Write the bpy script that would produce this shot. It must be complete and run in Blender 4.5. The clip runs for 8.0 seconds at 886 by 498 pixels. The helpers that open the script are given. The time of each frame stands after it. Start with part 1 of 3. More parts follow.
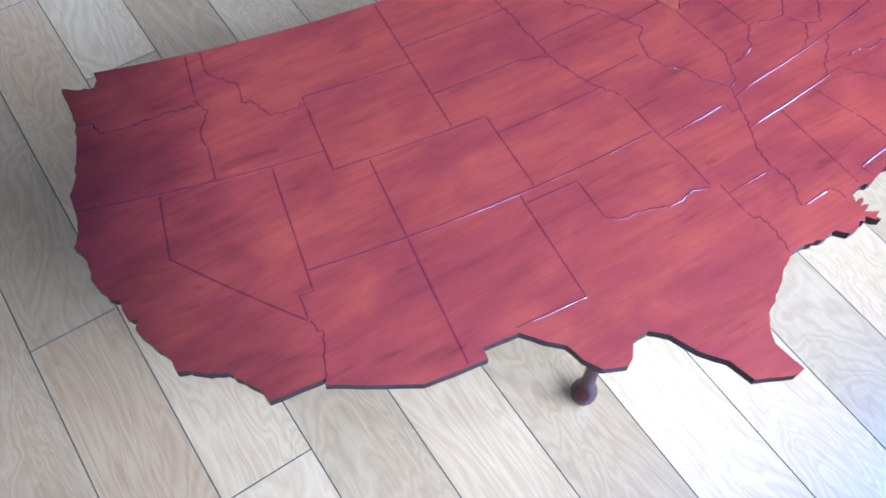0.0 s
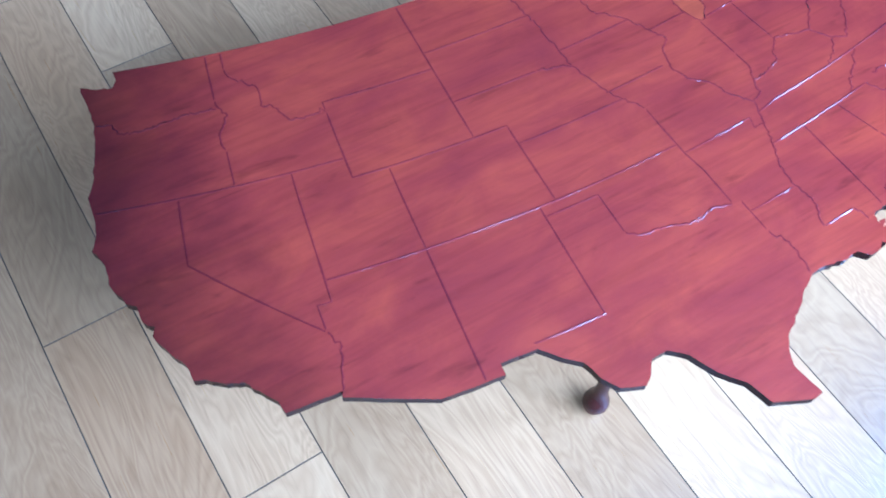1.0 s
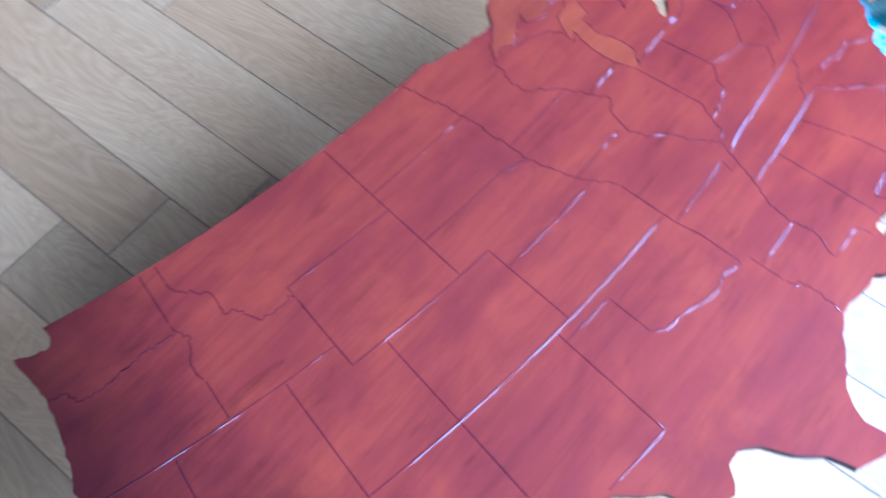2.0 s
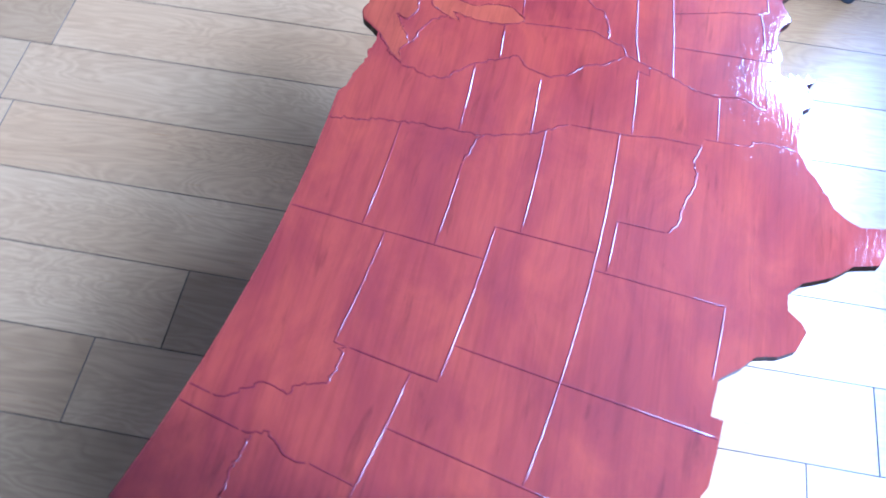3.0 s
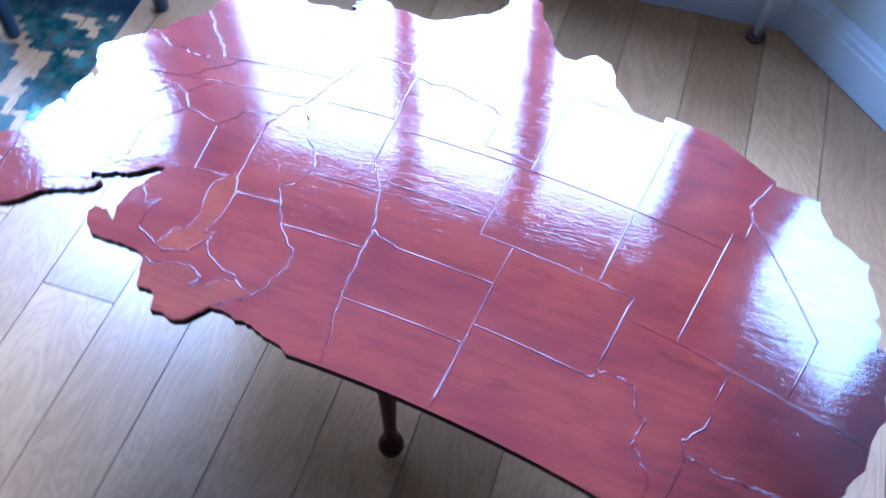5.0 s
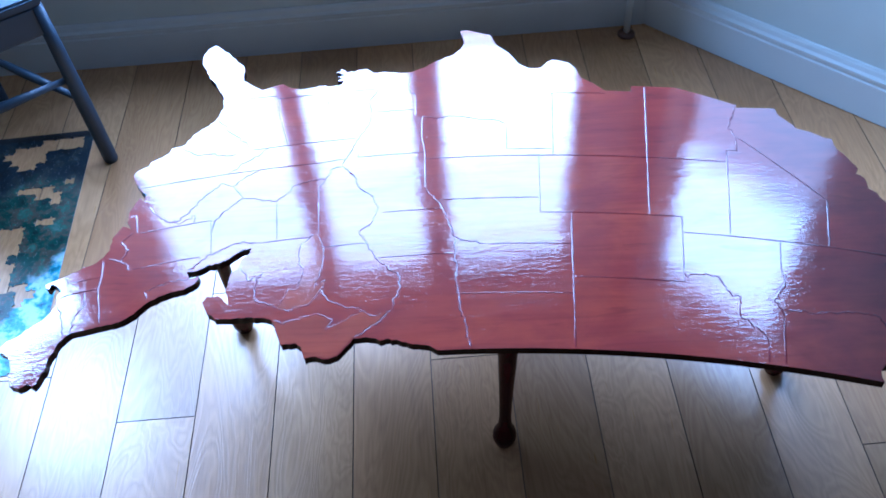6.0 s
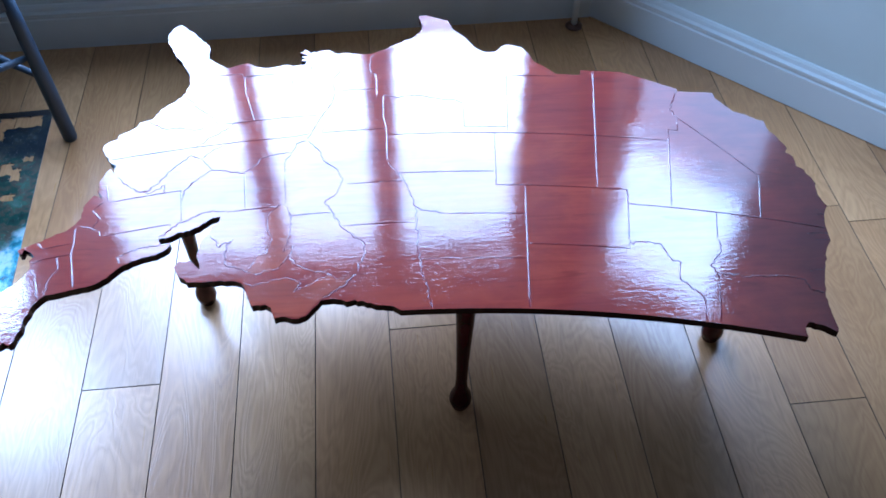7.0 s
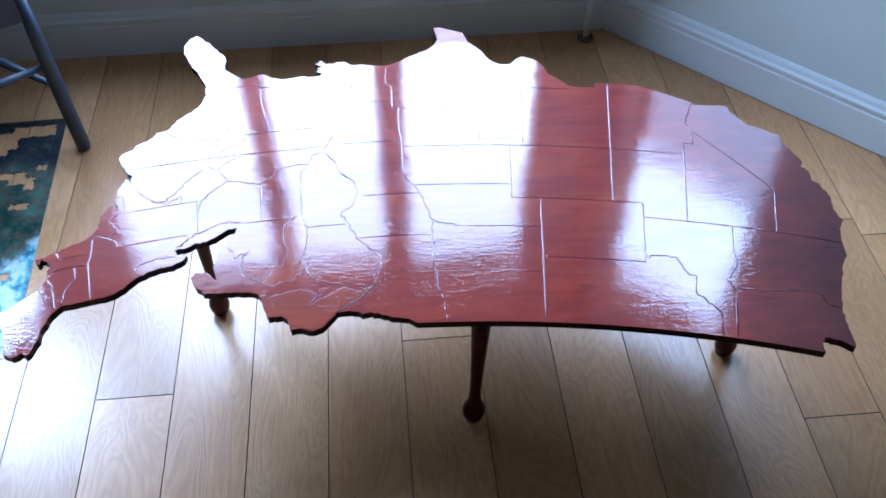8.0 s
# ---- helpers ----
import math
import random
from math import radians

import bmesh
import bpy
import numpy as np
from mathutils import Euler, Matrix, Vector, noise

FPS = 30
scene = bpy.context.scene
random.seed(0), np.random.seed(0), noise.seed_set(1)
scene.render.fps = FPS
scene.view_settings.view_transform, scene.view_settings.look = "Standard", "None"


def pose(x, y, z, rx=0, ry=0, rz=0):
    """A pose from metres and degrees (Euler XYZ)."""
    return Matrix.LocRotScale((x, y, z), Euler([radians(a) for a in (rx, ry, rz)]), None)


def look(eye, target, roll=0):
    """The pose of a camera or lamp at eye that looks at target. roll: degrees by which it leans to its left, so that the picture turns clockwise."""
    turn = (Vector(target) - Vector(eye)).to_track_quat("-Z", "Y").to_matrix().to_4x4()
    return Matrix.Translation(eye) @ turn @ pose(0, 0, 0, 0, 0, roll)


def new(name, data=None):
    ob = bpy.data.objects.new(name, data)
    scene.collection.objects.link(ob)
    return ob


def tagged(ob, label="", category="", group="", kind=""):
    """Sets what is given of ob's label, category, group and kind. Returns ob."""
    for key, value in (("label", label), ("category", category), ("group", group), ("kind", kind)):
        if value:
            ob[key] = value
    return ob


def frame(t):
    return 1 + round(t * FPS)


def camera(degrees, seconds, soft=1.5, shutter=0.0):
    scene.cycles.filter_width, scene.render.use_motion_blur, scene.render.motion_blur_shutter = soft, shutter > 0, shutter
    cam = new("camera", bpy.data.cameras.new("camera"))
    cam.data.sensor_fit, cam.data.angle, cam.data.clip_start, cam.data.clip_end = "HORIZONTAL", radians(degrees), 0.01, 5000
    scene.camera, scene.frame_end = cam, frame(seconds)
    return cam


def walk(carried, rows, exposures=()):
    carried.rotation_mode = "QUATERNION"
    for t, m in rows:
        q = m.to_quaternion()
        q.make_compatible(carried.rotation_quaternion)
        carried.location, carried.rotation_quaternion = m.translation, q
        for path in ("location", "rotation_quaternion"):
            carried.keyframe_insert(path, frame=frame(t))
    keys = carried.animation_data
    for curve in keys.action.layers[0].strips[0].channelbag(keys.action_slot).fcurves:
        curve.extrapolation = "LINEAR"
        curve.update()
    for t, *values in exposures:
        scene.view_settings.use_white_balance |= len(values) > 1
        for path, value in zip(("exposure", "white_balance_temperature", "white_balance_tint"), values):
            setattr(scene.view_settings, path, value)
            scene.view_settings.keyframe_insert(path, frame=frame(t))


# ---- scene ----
cam = camera(54.42, 8.0, soft=1.7, shutter=0.32)
PATH = [
    (0.0, pose(-0.7018, -0.5352, 1.4322, 30.98, -1.58, -34.14)),
    (0.5, pose(-0.7085, -0.5337, 1.4400, 31.59, -2.17, -34.18)),
    (1.0, pose(-0.6993, -0.4921, 1.4464, 29.79, -2.09, -32.84)),
    (1.5, pose(-0.6690, -0.3541, 1.4283, 29.87, 0.51, -37.42)),
    (1.8, pose(-0.6410, -0.2480, 1.4610, 31.00, 1.44, -44.50)),
    (2.0, pose(-0.6213, -0.1910, 1.4792, 27.63, 0.43, -51.78)),
    (2.2, pose(-0.6432, -0.1156, 1.4638, 26.25, -1.76, -59.95)),
    (3.3, pose(-0.8094, 0.2112, 1.4642, 31.75, -0.35, -89.00)),
    (3.5, pose(-0.7827, 0.3265, 1.4671, 31.52, -2.55, -97.45)),
    (3.7, pose(-0.7426, 0.3824, 1.4802, 31.44, -3.76, -104.11)),
    (4.0, pose(-0.6656, 0.5183, 1.4727, 32.88, -5.38, -120.38)),
    (4.5, pose(-0.5716, 0.7151, 1.5108, 33.28, -2.36, -146.62)),
    (4.7, pose(-0.5017, 0.7766, 1.5027, 34.21, -1.77, -151.18)),
    (5.0, pose(-0.3310, 0.8226, 1.4922, 33.85, -0.20, -161.99)),
    (5.2, pose(-0.2238, 0.8486, 1.5416, 34.17, 1.19, -170.88)),
    (6.3, pose(0.0426, 1.2098, 1.5546, 41.87, 1.29, 175.38)),
    (6.5, pose(0.0490, 1.2240, 1.5716, 41.38, -0.11, 174.51)),
    (7.0, pose(0.0497, 1.2287, 1.5802, 40.56, 0.13, 174.35)),
    (7.5, pose(0.0628, 1.2255, 1.5887, 40.26, 0.47, 175.18)),
    (8.0, pose(0.0711, 1.2214, 1.5868, 41.08, 0.09, 174.76)),
]
EXPOSURES = [(0.0, 0.05, 3850, 13), (1.0, 0.03, 3850, 14), (1.5, 0.01, 3880, 15), (2.2, 0.21, 3900, 17), (3.5, 0.40, 3900, 19), (4.5, 0.26, 3950, 20), (5.1, -0.26, 3950, 22), (6.3, -0.70, 4250, 16), (7.0, -0.75, 4500, 16), (8.0, -0.76, 4750, 17)]
walk(cam, PATH, EXPOSURES)

# ---------------------------------------------------------------- light
world = bpy.data.worlds.new("sky")
scene.world = world
world.use_nodes = True
wn = world.node_tree
sky = wn.nodes.new("ShaderNodeTexSky")
sky.sky_type = "NISHITA"
sky.sun_disc = False
sky.sun_elevation, sky.sun_rotation = radians(38), radians(170)
wn.links.new(sky.outputs[0], wn.nodes["Background"].inputs[0])
wn.nodes["Background"].inputs[1].default_value = 0.10

# bay window: three lights in the straight front and one in each splayed side
WALL_Y, PANE_Y = -1.045, -1.52
SILL_Z, HEAD_Z, CEILING_Z = 0.65, 2.42, 2.95
CORNER_W, CORNER_E = Vector((-0.639, -1.045, 0)), Vector((1.34, -1.045, 0))
DIR_W, DIR_E = Vector((-0.694, 0.720, 0)), Vector((0.694, 0.720, 0))
FRONT_LIGHTS = [(-0.53, -0.022), (0.100, 0.512), (0.618, 1.25)]
SIDE_LIGHT = (0.03, 0.55)
SIDE_LEN = 1.25
DEPTH = WALL_Y - PANE_Y


def window_lamp(m, width, height, power, colour):
    data = bpy.data.lights.new("window_daylight", "AREA")
    data.shape, data.size, data.size_y, data.energy, data.color = "RECTANGLE", width, height, power, colour
    new("window_daylight", data).matrix_world = m


# the foot of each light looks onto dark hedges and ground, the upper part onto the sky, palest near the horizon; a tree stands before the western light
RADIANCE = 116.0
for (a, b), bands in zip(FRONT_LIGHTS, (((SILL_Z, 1.06, 0.05), (1.06, 1.25, 0.30), (1.25, 1.75, 1.6), (1.75, HEAD_Z, 0.92)), ((SILL_Z, 1.10, 0.05), (1.10, 1.75, 1.5), (1.75, HEAD_Z, 0.92)), ((SILL_Z, 1.08, 0.05), (1.08, 1.75, 1.5), (1.75, HEAD_Z, 0.92)))):
    for lo, hi, level in bands:
        w, h, z = b - a, hi - lo, (lo + hi) / 2
        window_lamp(look(((a + b) / 2, PANE_Y + 0.03, z), ((a + b) / 2, 5, z)), w, h, RADIANCE * level * w * h, (0.80, 0.90, 1.0))
for corner, d, side, low, high in ((CORNER_W, DIR_W, -1, 0.27, 1.05), (CORNER_E, DIR_E, 1, 0.36, 2.4)):
    out = Vector((side * 0.720, -0.694, 0))
    for lo, hi, level in ((SILL_Z, 1.72, low), (1.72, HEAD_Z, high)):
        mid = corner + d * (sum(SIDE_LIGHT) / 2) + out * (DEPTH - 0.03) + Vector((0, 0, (lo + hi) / 2))
        w, h = SIDE_LIGHT[1] - SIDE_LIGHT[0], hi - lo
        window_lamp(look(mid, mid - out), w, h, RADIANCE * level * w * h, (0.72, 0.86, 1.0))


# ---------------------------------------------------------------- materials
def material(name):
    m = bpy.data.materials.new(name)
    m.use_nodes = True
    nt = m.node_tree
    return m, nt, nt.nodes["Principled BSDF"]


def node(nt, kind, **values):
    n = nt.nodes.new(kind)
    for key, value in values.items():
        if key in n.inputs:
            n.inputs[key].default_value = value
    return n


def ramp(nt, fac, stops):
    n = nt.nodes.new("ShaderNodeValToRGB")
    while len(n.color_ramp.elements) < len(stops):
        n.color_ramp.elements.new(0.5)
    for e, (p, c) in zip(n.color_ramp.elements, stops):
        e.position, e.color = p, (*c, 1)
    nt.links.new(fac, n.inputs[0])
    return n.outputs[0]


def mix(nt, fac, a, b, how="MIX"):
    n = nt.nodes.new("ShaderNodeMix")
    n.data_type, n.blend_type = "RGBA", how
    for sock, v in ((n.inputs[0], fac), (n.inputs[6], a), (n.inputs[7], b)):
        if isinstance(v, bpy.types.NodeSocket):
            nt.links.new(v, sock)
        else:
            sock.default_value = v if not isinstance(v, tuple) else (*v, 1)
    return n.outputs[2]


def mapped(nt, coord, scale, turn=0.0, offset=None):
    n = nt.nodes.new("ShaderNodeMapping")
    n.inputs["Scale"].default_value = scale
    n.inputs["Rotation"].default_value = (0, 0, turn)
    nt.links.new(coord, n.inputs[0])
    if offset is not None:
        nt.links.new(offset, n.inputs["Location"])
    return n.outputs[0]


def noise_of(nt, vec, scale, detail=4.0, rough=0.55, distortion=0.0):
    n = node(nt, "ShaderNodeTexNoise", Scale=scale, Detail=detail, Roughness=rough, Distortion=distortion)
    nt.links.new(vec, n.inputs["Vector"])
    return n.outputs["Fac"]


def bump(nt, height, strength, distance, normal=None):
    n = node(nt, "ShaderNodeBump", Strength=strength, Distance=distance)
    nt.links.new(height, n.inputs["Height"])
    if normal is not None:
        nt.links.new(normal, n.inputs["Normal"])
    return n.outputs[0]


def lacquer(name, deep, mid, light, gloss=0.022, coat=1.0, haze=0.0, stained=False):
    """Stained plywood under a hand-brushed clear lacquer: grain and brush ripple run along x."""
    m, nt, b = material(name)
    co = nt.nodes.new("ShaderNodeTexCoord").outputs["Object"]
    grain = noise_of(nt, mapped(nt, co, (3, 60, 60)), 1.6, 6, 0.6, 0.6)
    cloud = noise_of(nt, mapped(nt, co, (4.2, 9.0, 7)), 1.5, 6, 0.62, 0.5)
    col = ramp(nt, cloud, [(0.24, deep), (0.44, mid), (0.68, light)])
    streak = ramp(nt, grain, [(0.32, (0.62, 0.55, 0.55)), (0.55, (1, 1, 1)), (0.75, (1.12, 1.1, 1.08))])
    stroke = noise_of(nt, mapped(nt, co, (8, 52, 30)), 1.0, 4, 0.55, 0.8)
    dab = ramp(nt, stroke, [(0.26, (0.48, 0.46, 0.52)), (0.40, (1, 1, 1)), (0.68, (1.0, 1.0, 1.0)), (0.8, (1.15, 1.2, 1.15))])
    col = mix(nt, 0.40, col, streak, "MULTIPLY")
    col = mix(nt, 0.6, col, dab, "MULTIPLY")
    if stained:
        # thicker stain along the western end, ragged border; shade there deepens its colour
        sep = nt.nodes.new("ShaderNodeSeparateXYZ")
        nt.links.new(co, sep.inputs[0])
        bow = nt.nodes.new("ShaderNodeMath")
        bow.operation = "MULTIPLY"
        nt.links.new(sep.outputs[1], bow.inputs[0])
        nt.links.new(sep.outputs[1], bow.inputs[1])
        along = nt.nodes.new("ShaderNodeMath")
        along.operation = "MULTIPLY_ADD"
        along.inputs[1].default_value = -0.6
        nt.links.new(bow.outputs[0], along.inputs[0])
        nt.links.new(sep.outputs[0], along.inputs[2])
        ragged = nt.nodes.new("ShaderNodeMath")
        ragged.operation = "MULTIPLY_ADD"
        ragged.inputs[1].default_value = 0.26
        nt.links.new(noise_of(nt, mapped(nt, co, (4.5, 8.0, 6)), 1.0, 5, 0.6, 0.4), ragged.inputs[0])
        nt.links.new(along.outputs[0], ragged.inputs[2])
        west = nt.nodes.new("ShaderNodeMapRange")
        west.inputs[1].default_value, west.inputs[2].default_value = -0.63, -0.42
        nt.links.new(ragged.outputs[0], west.inputs[0])
        col = mix(nt, 1.0, col, ramp(nt, west.outputs[0], [(0.0, (0.28, 0.27, 0.37)), (0.55, (0.66, 0.64, 0.72)), (1.0, (1.0, 1.0, 1.0))]), "MULTIPLY")
    nt.links.new(col, b.inputs["Base Color"])
    b.inputs["Roughness"].default_value = 0.42
    b.inputs["Specular IOR Level"].default_value = haze
    b.inputs["Coat Weight"].default_value = coat
    b.inputs["Coat Roughness"].default_value = gloss
    b.inputs["Coat IOR"].default_value = 1.5
    ripple = noise_of(nt, mapped(nt, co, (46, 205, 100)), 1.0, 3, 0.6, 0.5)
    swell = noise_of(nt, mapped(nt, co, (3, 9, 6)), 1.0, 2, 0.5)
    n1 = bump(nt, swell, 0.10, 0.010)
    n2 = bump(nt, ripple, 0.18, 0.0010, n1)
    # dust nibs caught in the lacquer
    nib = node(nt, "ShaderNodeTexVoronoi", Scale=75.0, Randomness=1.0)
    nt.links.new(co, nib.inputs["Vector"])
    dots = ramp(nt, nib.outputs["Distance"], [(0.0, (1, 1, 1)), (0.055, (0.6, 0.6, 0.6)), (0.10, (0, 0, 0))])
    nt.links.new(bump(nt, dots, 0.11, 0.0006, n2), b.inputs["Coat Normal"])
    nt.links.new(bump(nt, grain, 0.25, 0.001), b.inputs["Normal"])
    return m


def paint(name, colour, rough=0.5, texture=60.0, relief=0.1):
    m, nt, b = material(name)
    co = nt.nodes.new("ShaderNodeTexCoord").outputs["Object"]
    blotch = noise_of(nt, co, 2.5, 4)
    fine = noise_of(nt, co, texture, 3)
    dark = tuple(c * 0.90 for c in colour)
    nt.links.new(ramp(nt, blotch, [(0.3, dark), (0.7, colour)]), b.inputs["Base Color"])
    b.inputs["Roughness"].default_value = rough
    nt.links.new(bump(nt, fine, relief, 0.002), b.inputs["Normal"])
    return m


def oak():
    """Pale oak laminate: every plank shifts the figure by its own random number."""
    m, nt, b = material("oak_laminate")
    pos = nt.nodes.new("ShaderNodeNewGeometry").outputs["Position"]
    rnd = nt.nodes.new("ShaderNodeObjectInfo").outputs["Random"]
    shift = nt.nodes.new("ShaderNodeCombineXYZ")
    for i, k in enumerate((37.0, 91.0, 17.0)):
        mul = nt.nodes.new("ShaderNodeMath")
        mul.operation = "MULTIPLY"
        mul.inputs[1].default_value = k
        nt.links.new(rnd, mul.inputs[0])
        nt.links.new(mul.outputs[0], shift.inputs[i])
    field = noise_of(nt, mapped(nt, pos, (6.5, 1.7, 1), 0, shift.outputs[0]), 1.0, 4, 0.5, 0.9)
    ring = nt.nodes.new("ShaderNodeMath")
    ring.operation = "MULTIPLY"
    ring.inputs[1].default_value = 23.0
    nt.links.new(field, ring.inputs[0])
    saw = nt.nodes.new("ShaderNodeMath")
    saw.operation = "PINGPONG"
    saw.inputs[1].default_value = 0.5
    nt.links.new(ring.outputs[0], saw.inputs[0])
    pore = noise_of(nt, mapped(nt, pos, (190, 7, 1), 0, shift.outputs[0]), 1.0, 4, 0.6)
    tone = noise_of(nt, mapped(nt, pos, (2.5, 0.8, 1), 0, shift.outputs[0]), 1.0, 3)
    base = ramp(nt, tone, [(0.25, (0.43, 0.230, 0.086)), (0.75, (0.56, 0.336, 0.144))])
    own = ramp(nt, rnd, [(0.0, (0.74, 0.73, 0.71)), (0.5, (0.96, 0.96, 0.96)), (1.0, (1.12, 1.13, 1.14))])
    base = mix(nt, 1.0, base, own, "MULTIPLY")
    figure = ramp(nt, saw.outputs[0], [(0.0, (0.68, 0.61, 0.53)), (0.5, (1.07, 1.07, 1.07))])
    col = mix(nt, 0.46, base, figure, "MULTIPLY")
    pores = ramp(nt, pore, [(0.30, (0.72, 0.68, 0.64)), (0.5, (1, 1, 1))])
    nt.links.new(mix(nt, 0.55, col, pores, "MULTIPLY"), b.inputs["Base Color"])
    nt.links.new(ramp(nt, pore, [(0.3, (0.36, 0.36, 0.36)), (0.7, (0.27, 0.27, 0.27))]), b.inputs["Roughness"])
    nt.links.new(bump(nt, saw.outputs[0], 0.28, 0.0012, bump(nt, pore, 0.12, 0.0006)), b.inputs["Normal"])
    b.inputs["Coat Weight"].default_value = 0.4
    b.inputs["Coat Roughness"].default_value = 0.2
    return m


def puzzle_print():
    """Printed landscape of the jigsaw: dark houses, foliage, pale water."""
    m, nt, b = material("printed_card")
    pos = nt.nodes.new("ShaderNodeNewGeometry").outputs["Position"]
    sep = nt.nodes.new("ShaderNodeSeparateXYZ")
    nt.links.new(pos, sep.inputs[0])
    rough = noise_of(nt, pos, 9, 5, 0.6)
    leaf = noise_of(nt, mapped(nt, pos, (1, 1, 1)), 20, 6, 0.68)
    green = ramp(nt, leaf, [(0.34, (0.008, 0.018, 0.018)), (0.46, (0.012, 0.065, 0.045)), (0.53, (0.085, 0.060, 0.040)), (0.60, (0.035, 0.11, 0.075)), (0.70, (0.10, 0.16, 0.13))])
    blue = ramp(nt, leaf, [(0.38, (0.004, 0.006, 0.008)), (0.52, (0.010, 0.022, 0.034)), (0.60, (0.030, 0.036, 0.026)), (0.68, (0.060, 0.085, 0.105))])
    water = ramp(nt, leaf, [(0.36, (0.015, 0.10, 0.13)), (0.46, (0.08, 0.30, 0.37)), (0.56, (0.42, 0.56, 0.60))])

    def step(socket, lo, hi):
        add = nt.nodes.new("ShaderNodeMath")
        add.operation = "MULTIPLY_ADD"
        add.inputs[1].default_value = 0.34
        nt.links.new(rough, add.inputs[0])
        nt.links.new(socket, add.inputs[2])
        r = nt.nodes.new("ShaderNodeMapRange")
        r.inputs[1].default_value, r.inputs[2].default_value = lo + 0.17, hi + 0.17
        nt.links.new(add.outputs[0], r.inputs[0])
        return r.outputs[0]

    col = mix(nt, step(sep.outputs[1], -0.56, -0.50), blue, green)
    inner = nt.nodes.new("ShaderNodeMath")
    inner.operation = "MULTIPLY_ADD"
    inner.inputs[1].default_value = -2.2
    nt.links.new(sep.outputs[0], inner.inputs[0])
    nt.links.new(sep.outputs[1], inner.inputs[2])
    col = mix(nt, step(inner.outputs[0], -2.43, -2.37), col, water)
    nt.links.new(col, b.inputs["Base Color"])
    b.inputs["Roughness"].default_value = 0.38
    return m


RED = lacquer("red_lacquer", (0.112, 0.0140, 0.0116), (0.142, 0.0188, 0.0120), (0.186, 0.0285, 0.0128), haze=0.022, stained=True)
LAKE = lacquer("orange_lacquer", (0.130, 0.020, 0.0105), (0.172, 0.030, 0.012), (0.215, 0.041, 0.014), haze=0.03)
GROOVE = lacquer("groove_lacquer", (0.062, 0.007, 0.010), (0.092, 0.011, 0.0115), (0.112, 0.014, 0.013), 0.04, stained=True)
# near-black on rim sides and underside: their backlit shade is in the colour
EDGE = lacquer("edge_shade_lacquer", (0.007, 0.002, 0.002), (0.011, 0.003, 0.003), (0.016, 0.004, 0.004), 0.07, 0.45)
MAHOGANY = lacquer("mahogany", (0.022, 0.004, 0.005), (0.036, 0.005, 0.006), (0.060, 0.008, 0.008), 0.14, 0.6)
OAK = oak()
WALL_PAINT = paint("wall_paint", (0.60, 0.67, 0.63), 0.6, 90)
GLOSS_WHITE = paint("white_gloss", (0.68, 0.73, 0.71), 0.30, 40, 0.05)
# ceiling and rear walls are unseen; their dark colour holds down bounced light
CEILING_DARK = paint("ceiling_dark", (0.10, 0.095, 0.09), 0.8, 90)
ROOM_DARK = paint("room_dark", (0.068, 0.048, 0.032), 0.7, 90)
BLUE_PAINT = paint("blue_grey_paint", (0.036, 0.056, 0.084), 0.42, 50)
BROWN = paint("brown_plastic", (0.10, 0.045, 0.025), 0.45, 30)
STEEL = paint("dull_metal", (0.22, 0.23, 0.24), 0.35, 30)
STEEL.node_tree.nodes["Principled BSDF"].inputs["Metallic"].default_value = 0.8
GAP = paint("floor_seam", (0.165, 0.108, 0.062), 0.9)
PRINT = puzzle_print()
BORDER = paint("black_print", (0.012, 0.012, 0.014), 0.4, 40)
CARD = paint("grey_card", (0.30, 0.29, 0.27), 0.8)
GLASS, gnt, gb = material("window_glass")
gb.inputs["Transmission Weight"].default_value = 1.0
gb.inputs["Roughness"].default_value = 0.0


# ---------------------------------------------------------------- mesh helpers
def empty(name, m=None):
    ob = new(name)
    if m is not None:
        ob.matrix_world = m
    return ob


def finish(name, bm, mat, parent=None, label="", smooth=False):
    me = bpy.data.meshes.new(name)
    bm.to_mesh(me)
    bm.free()
    for mt in (mat if isinstance(mat, (list, tuple)) else [mat]):
        me.materials.append(mt)
    if smooth:
        for p in me.polygons:
            p.use_smooth = True
    ob = new(name, me)
    if parent is not None:
        ob.parent = parent
    if label:
        ob["label"] = label
    return ob


def part(name, bm, mat, parent, label="", smooth=False):
    return finish(name, bm, mat, parent, label, smooth)


def box(x0, y0, z0, x1, y1, z1, bevel=0.0, m=None, bm=None):
    b = bmesh.new()
    bmesh.ops.create_cube(b, size=1)
    for v in b.verts:
        v.co = Vector((x0 + (v.co.x + 0.5) * (x1 - x0), y0 + (v.co.y + 0.5) * (y1 - y0), z0 + (v.co.z + 0.5) * (z1 - z0)))
    if bevel:
        bmesh.ops.bevel(b, geom=b.edges[:], offset=bevel, segments=2, affect="EDGES", profile=0.6)
    if m is not None:
        b.transform(m)
    if bm is None:
        return b
    me = bpy.data.meshes.new("tmp")
    b.to_mesh(me)
    b.free()
    bm.from_mesh(me)
    bpy.data.meshes.remove(me)
    return bm


def lathe(profile, steps=28, m=None):
    """A turned solid from (radius, height) pairs."""
    b = bmesh.new()
    rings = []
    for r, z in profile:
        rings.append([b.verts.new((r * math.cos(2 * math.pi * i / steps), r * math.sin(2 * math.pi * i / steps), z)) for i in range(steps)])
    for lo, hi in zip(rings, rings[1:]):
        for i in range(steps):
            b.faces.new((lo[i], lo[(i + 1) % steps], hi[(i + 1) % steps], hi[i]))
    b.faces.new(rings[0][::-1])
    b.faces.new(rings[-1])
    if m is not None:
        b.transform(m)
    return b


